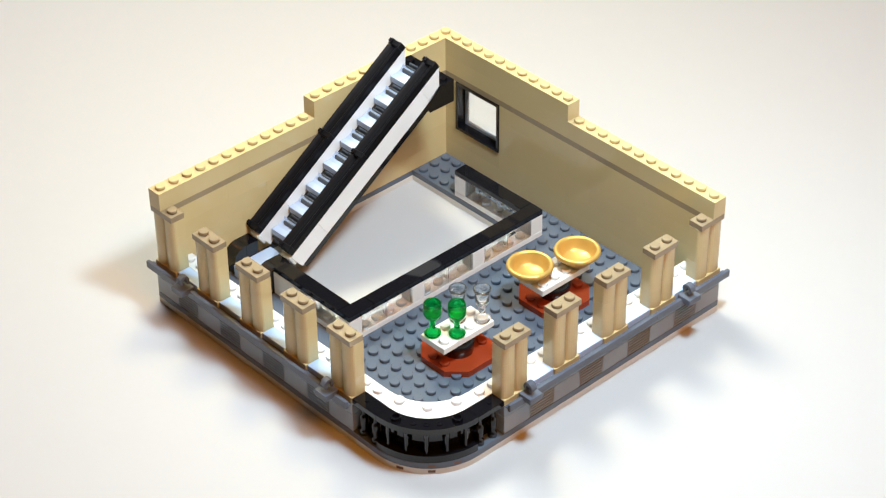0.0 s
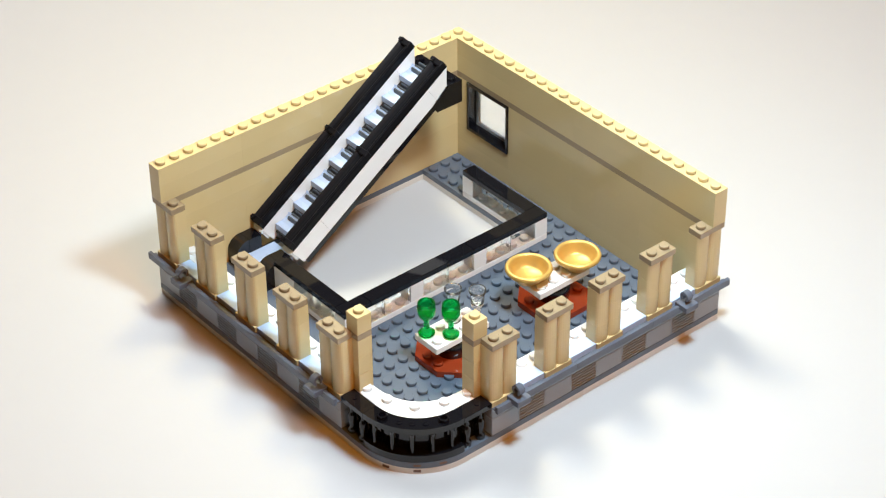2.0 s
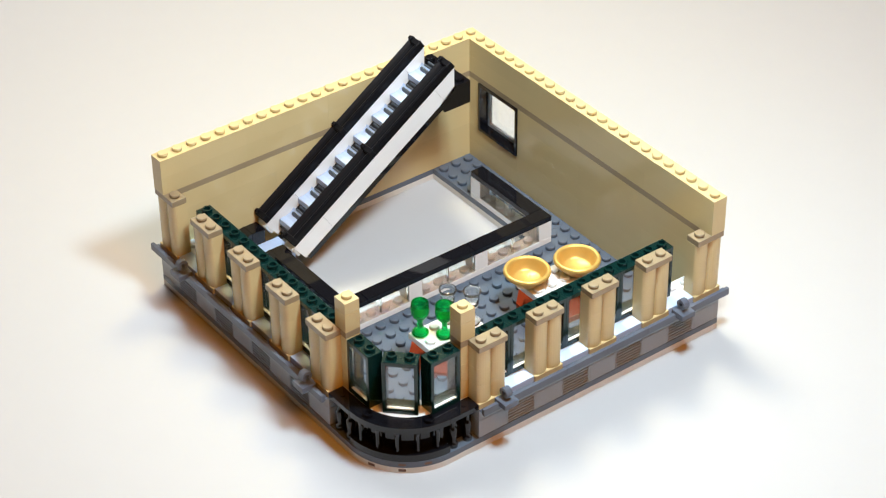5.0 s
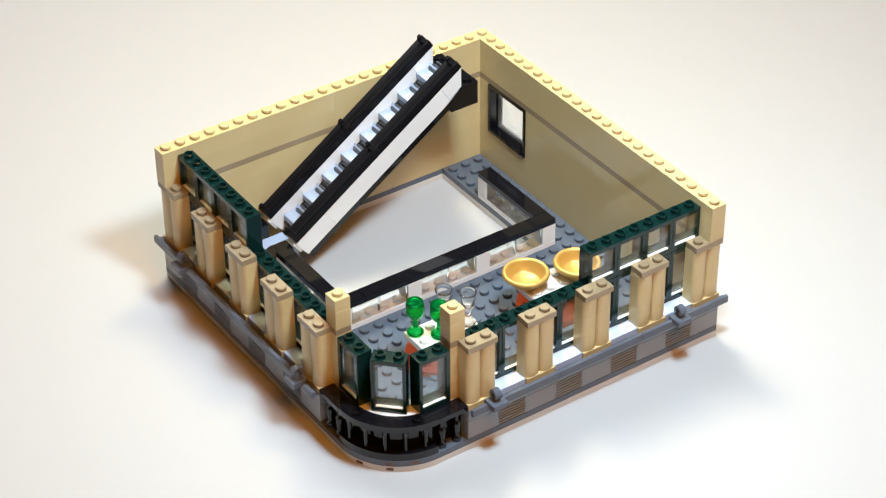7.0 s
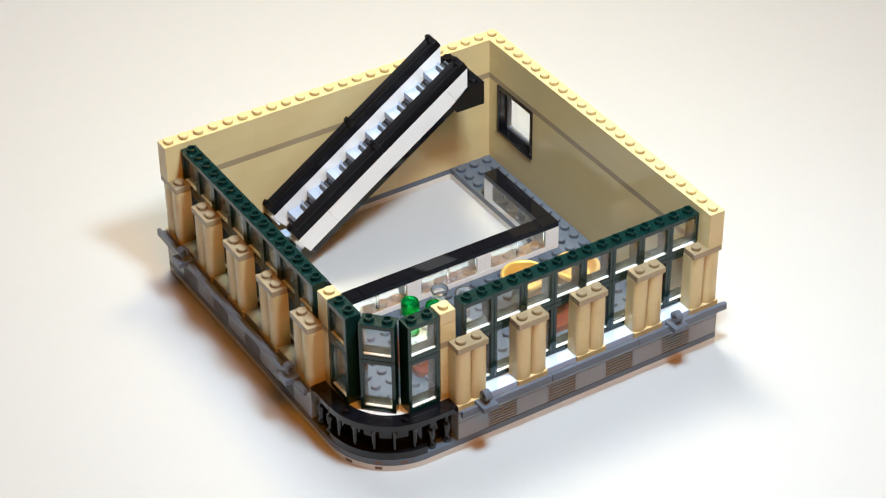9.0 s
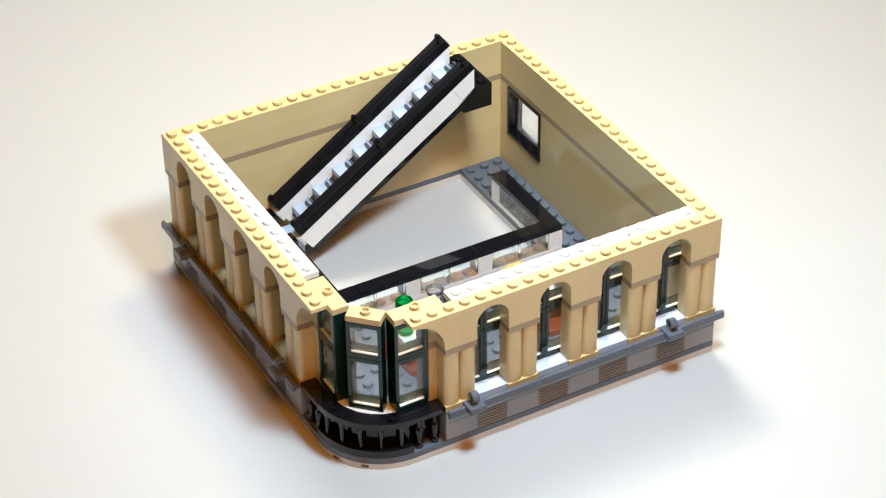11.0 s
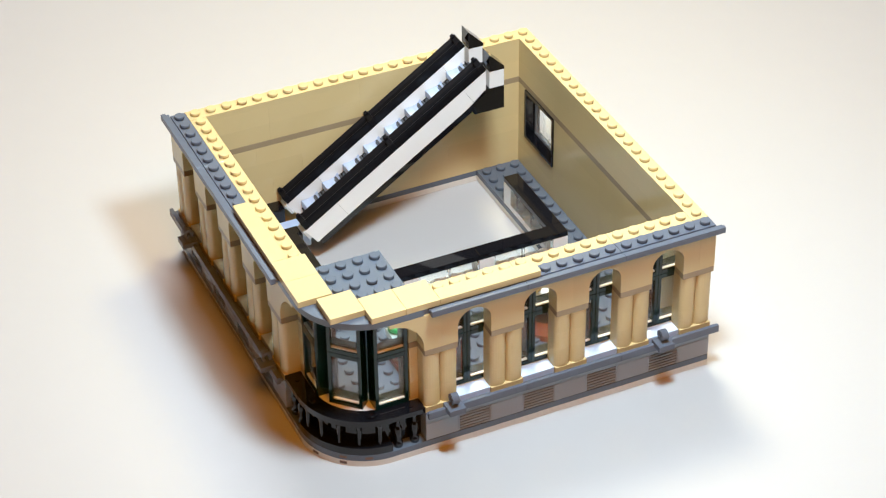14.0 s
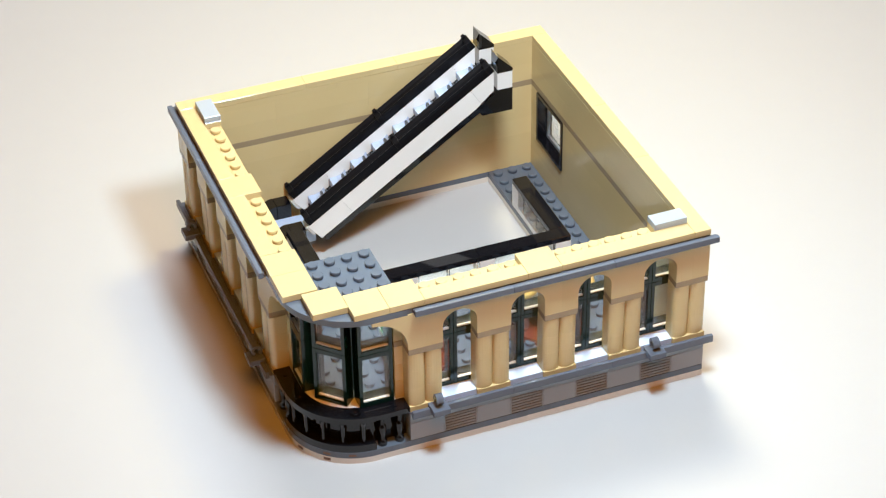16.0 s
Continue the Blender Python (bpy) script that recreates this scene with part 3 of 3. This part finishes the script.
def windows():
    low = window(9, "tall dark green framed toy window with clear glazing")
    high = window(6, "low dark green framed toy window with clear glazing")
    first = {9: low, 6: high}

    def put(h, home, t):
        ob = first.pop(h, None) or copy_thing(low if h == 9 else high, home)
        arrives(ob, home, t)
    for k in range(8):
        put(9, S(8 + 2 * k, 1.5, 8), 3.5 + 0.22 * k)
        put(9, S(1.5, 8 + 2 * k, 8, -90), 3.5 + 0.22 * k)
    for k in range(8):
        put(6, S(22 - 2 * k, 1.5, 17), 5.92 + 0.285 * k)
        put(6, S(1.5, 22 - 2 * k, 17, -90), 5.92 + 0.285 * k)
    for h, z, times in ((9, 8, (2.62, 2.9, 2.9)), (6, 17, (8.75, 8.45, 8.6))):
        for (x, y, r), t in zip(((2.44, 2.38, -45), (1.5, 4.45, -90), (4.42, 1.42, 0)), times):
            put(h, S(x, y, z, r), t)


windows()


# ---- arches and the top courses ----
def arch_outline():
    pts = [(-2 * U, 0), (-1 * U, 0), (-1 * U, 2.6 * P)]
    pts += [(-U * math.cos(math.pi * i / 16), 2.6 * P + U * 0.92 * math.sin(math.pi * i / 16)) for i in range(1, 16)]
    pts += [(1 * U, 2.6 * P), (1 * U, 0), (2 * U, 0), (2 * U, 6 * P), (-2 * U, 6 * P)]
    return pts


def arches():
    group = "bricks over the columns"
    bm = bmesh.new()
    prism(bm, arch_outline(), -0.5 * U + GAP, 0.5 * U - GAP, None, "y")
    studs(bm, -2, 2, -0.5, 0.5, 6)
    me = mesh_of(bm, "arch", TAN)
    bm = bmesh.new()
    pts = [(0, 0), (1 * U, 0), (1 * U, 6 * P), (-2 * U, 6 * P), (-2 * U, 5.4 * P)]
    pts += [((-2 + 2 * math.sin(math.pi * i / 20)) * U, (5.4 - 5.0 * (1 - math.cos(math.pi * i / 20))) * P) for i in range(1, 10)]
    prism(bm, pts, -0.5 * U + GAP, 0.5 * U - GAP, None, "y")
    studs(bm, -2, 1, -0.5, 0.5, 6)
    half = mesh_of(bm, "half_arch", TAN)
    half_m = half.copy()
    half_m.transform(Matrix.Diagonal((-1, 1, 1, 1)))
    half_m.flip_normals()
    for side in (0, 1):
        for k, x in enumerate((9, 13, 17, 21)):
            ob = tagged(new("arch", me), "tan toy arch brick spanning two columns", "toy arch", group)
            arrives(ob, S(x, 0.5, 18) if side == 0 else S(0.5, x, 18, -90), 9.6 + 0.3 * k)
        ob = tagged(new("half_arch", half if side == 0 else half_m), "tan toy half arch reaching towards the rounded corner", "toy arch", group)
        arrives(ob, S(6, 0.5, 18) if side == 0 else S(0.5, 6, 18, -90), 9.4)
    # tan plates with one middle stud over the corner windows
    for (x, y, r, n) in ((2.44, 2.38, -45, 2), (1.5, 4.97, -90, 3.05), (4.95, 1.45, 0, 3.05)):
        bm = bmesh.new()
        box(bm, -n / 2, n / 2, -0.5, 0.5, 0, 1)
        stud(bm, 0, 0, 1, True)
        ob = single("jumper_plate", bm, TAN, "smooth tan toy plate with a single middle stud", "toy plate", "plates over the corner windows")
        arrives(ob, S(x, y, 23, r), 9.24)
    # white plates on the window row
    for side in (0, 1):
        for k, x in enumerate((10, 16, 21)):
            n = 6 if k < 2 else 4
            bm = bmesh.new()
            box(bm, -n / 2, n / 2, -0.5, 0.5, 0, 1)
            studs(bm, -n / 2, n / 2, -0.5, 0.5, 1)
            ob = single("white_plate", bm, WHITE, "white studded toy plate on top of the windows", "toy plate", "plates on the window row")
            arrives(ob, S(x, 1.5, 23) if side == 0 else S(1.5, x, 23, -90), 10.3 + 0.3 * k)


arches()


def top_courses():
    # the rounded corner plate
    c = thing("corner_plate", "slate grey studded toy plate with one rounded corner", "toy plate")
    bm = bmesh.new()
    prism(bm, arc(1, 1, 4.0, 270, 180, 24) + [(-3 * U, 3 * U), (3 * U, 3 * U), (3 * U, -3 * U)], 0, P)
    plate = part("plate", bm, SLATE, c)
    bm = bmesh.new()
    stud(bm, 0, 0, 0)
    knob = mesh_of(bm, "stud", SLATE)
    for i in range(6):
        for j in range(6):
            x, y = i - 2.5, j - 2.5
            if not (x < 1 and y < 1 and (x - 1) ** 2 + (y - 1) ** 2 > 13):
                o = new("stud", knob)
                o.parent, o.location = plate, (x * U, y * U, P)
    arrives(c, S(3, 3, 24), 11.58)
    for side in (0, 1):
        for k in range(3):
            bm = bmesh.new()
            s = 1 if side == 0 else -1
            box(bm, -3, 3, -0.42, 0.5, 0, 1)
            a, c = (-3, 3.35) if s == 1 else (-3.35, 3)
            if k < 2:
                a, c = -3, 3
            a += 0.3 if k == 0 and s == 1 else 0
            box(bm, a, c, -0.92, -0.62, 0.1, 1.1, 0.00018)
            box(bm, a, c, -0.66, -0.4, 0.3, 0.8, 0.0002)
            studs(bm, -3, 3, -0.5, 0.5, 1)
            ob = single("ledge_plate", bm, SLATE_BLUE, "slate grey studded toy plate with a moulded outer ledge", "toy plate", "ledge plates on the wall tops")
            x = 9 + 6 * k
            arrives(ob, S(x, 0.5, 24) if side == 0 else S(0.5, x, 24, -90), 11.9)
        for k in range(3):
            n = 6 if k < 2 else 5
            bm = bmesh.new()
            box(bm, -n / 2, n / 2, -0.5, 0.5, 0, 1)
            studs(bm, -n / 2, n / 2, -0.5, 0.5, 1)
            x = (9, 15, 20.5)[k]
            ob = single("tan_plate", bm, TAN, "tan studded toy plate along the wall top", "toy plate", "plates on the window row")
            arrives(ob, S(x, 1.5, 24) if side == 0 else S(1.5, x, 24, -90), 12.1)


top_courses()


def tile(w, d, mat, label, group):
    bm = bmesh.new()
    box(bm, -w / 2, w / 2, -d / 2, d / 2, 0, 1)
    return single("tile", bm, mat, label, "toy tile", group)


def top_tiles():
    lab, grp = "smooth tan toy tile on the wall top", "tiles on the wall tops"
    arrives(tile(2, 2, TAN, lab, grp), S(2, 1.9, 25), 12.95)
    for side in (0, 1):
        times = (13.2, 13.58, 13.75, 14.32, 14.6) if side == 0 else (13.35, 13.65, 13.9, 14.2, 14.75)
        for k, ((a, c), wide) in enumerate((((3, 5), 2), ((5, 7), 2), ((7, 13), 1), ((13, 15), 2), ((15, 23), 1))):
            ob = tile(c - a, wide, TAN, lab, grp)
            x, y = (a + c) / 2, wide / 2
            arrives(ob, S(x, y, 25) if side == 0 else S(y, x, 25, -90), times[k])
        for z, mat, words in ((25, TAN, "smooth tan toy tile under a grey one"), (26, PALE_GREY, "smooth pale grey toy tile on the wall top")):
            ob = tile(2, 1, mat, words, grp)
            arrives(ob, S(22, 1.5, z) if side == 0 else S(1.5, 22, z, -90), 14.95)
    for a, c in ((1, 10), (10, 18), (18, 24)):
        for along_y in (False, True):
            e = min(c, 23) if along_y else c
            n = e - a
            bm = bmesh.new()
            box(bm, -n / 2, n / 2, -0.5, 0.5, 0, 1, 0.000003, 0.000012)
            studs(bm, -n / 2, n / 2, -0.5, 0.5, 1)
            ob = single("tan_plate", bm, TAN, "tan studded toy plate along the wall top", "toy plate", "plates on the back walls")
            arrives(ob, S(23.5, (a + e) / 2, 24, 90) if along_y else S((a + e) / 2, 23.5, 24), 12.1)
    for k, (a, c) in enumerate(((0, 8), (8, 14), (14, 20), (20, 24))):
        t = (15.26, 15.52, 15.68, 15.86)[k]
        arrives(tile(c - a, 1, TAN, lab, grp), S((a + c) / 2, 23.5, 25), t)
        c = min(c, 23)
        arrives(tile(c - a, 1, TAN, lab, grp), S(23.5, (a + c) / 2, 25, 90), t)


top_tiles()


# ---- what moves: each piece waits on the table beside the model until it is put in place ----
def motions():
    for i, (ob, home, t) in enumerate(ARRIVALS):
        spot = home.copy()
        spot.translation = (0.62 + 0.06 * (i % 12), -0.75 + 0.06 * (i // 12), 0.0005)
        walk(ob, [(0, spot), (t - 0.07, spot), (t, home), (16, home)])


motions()
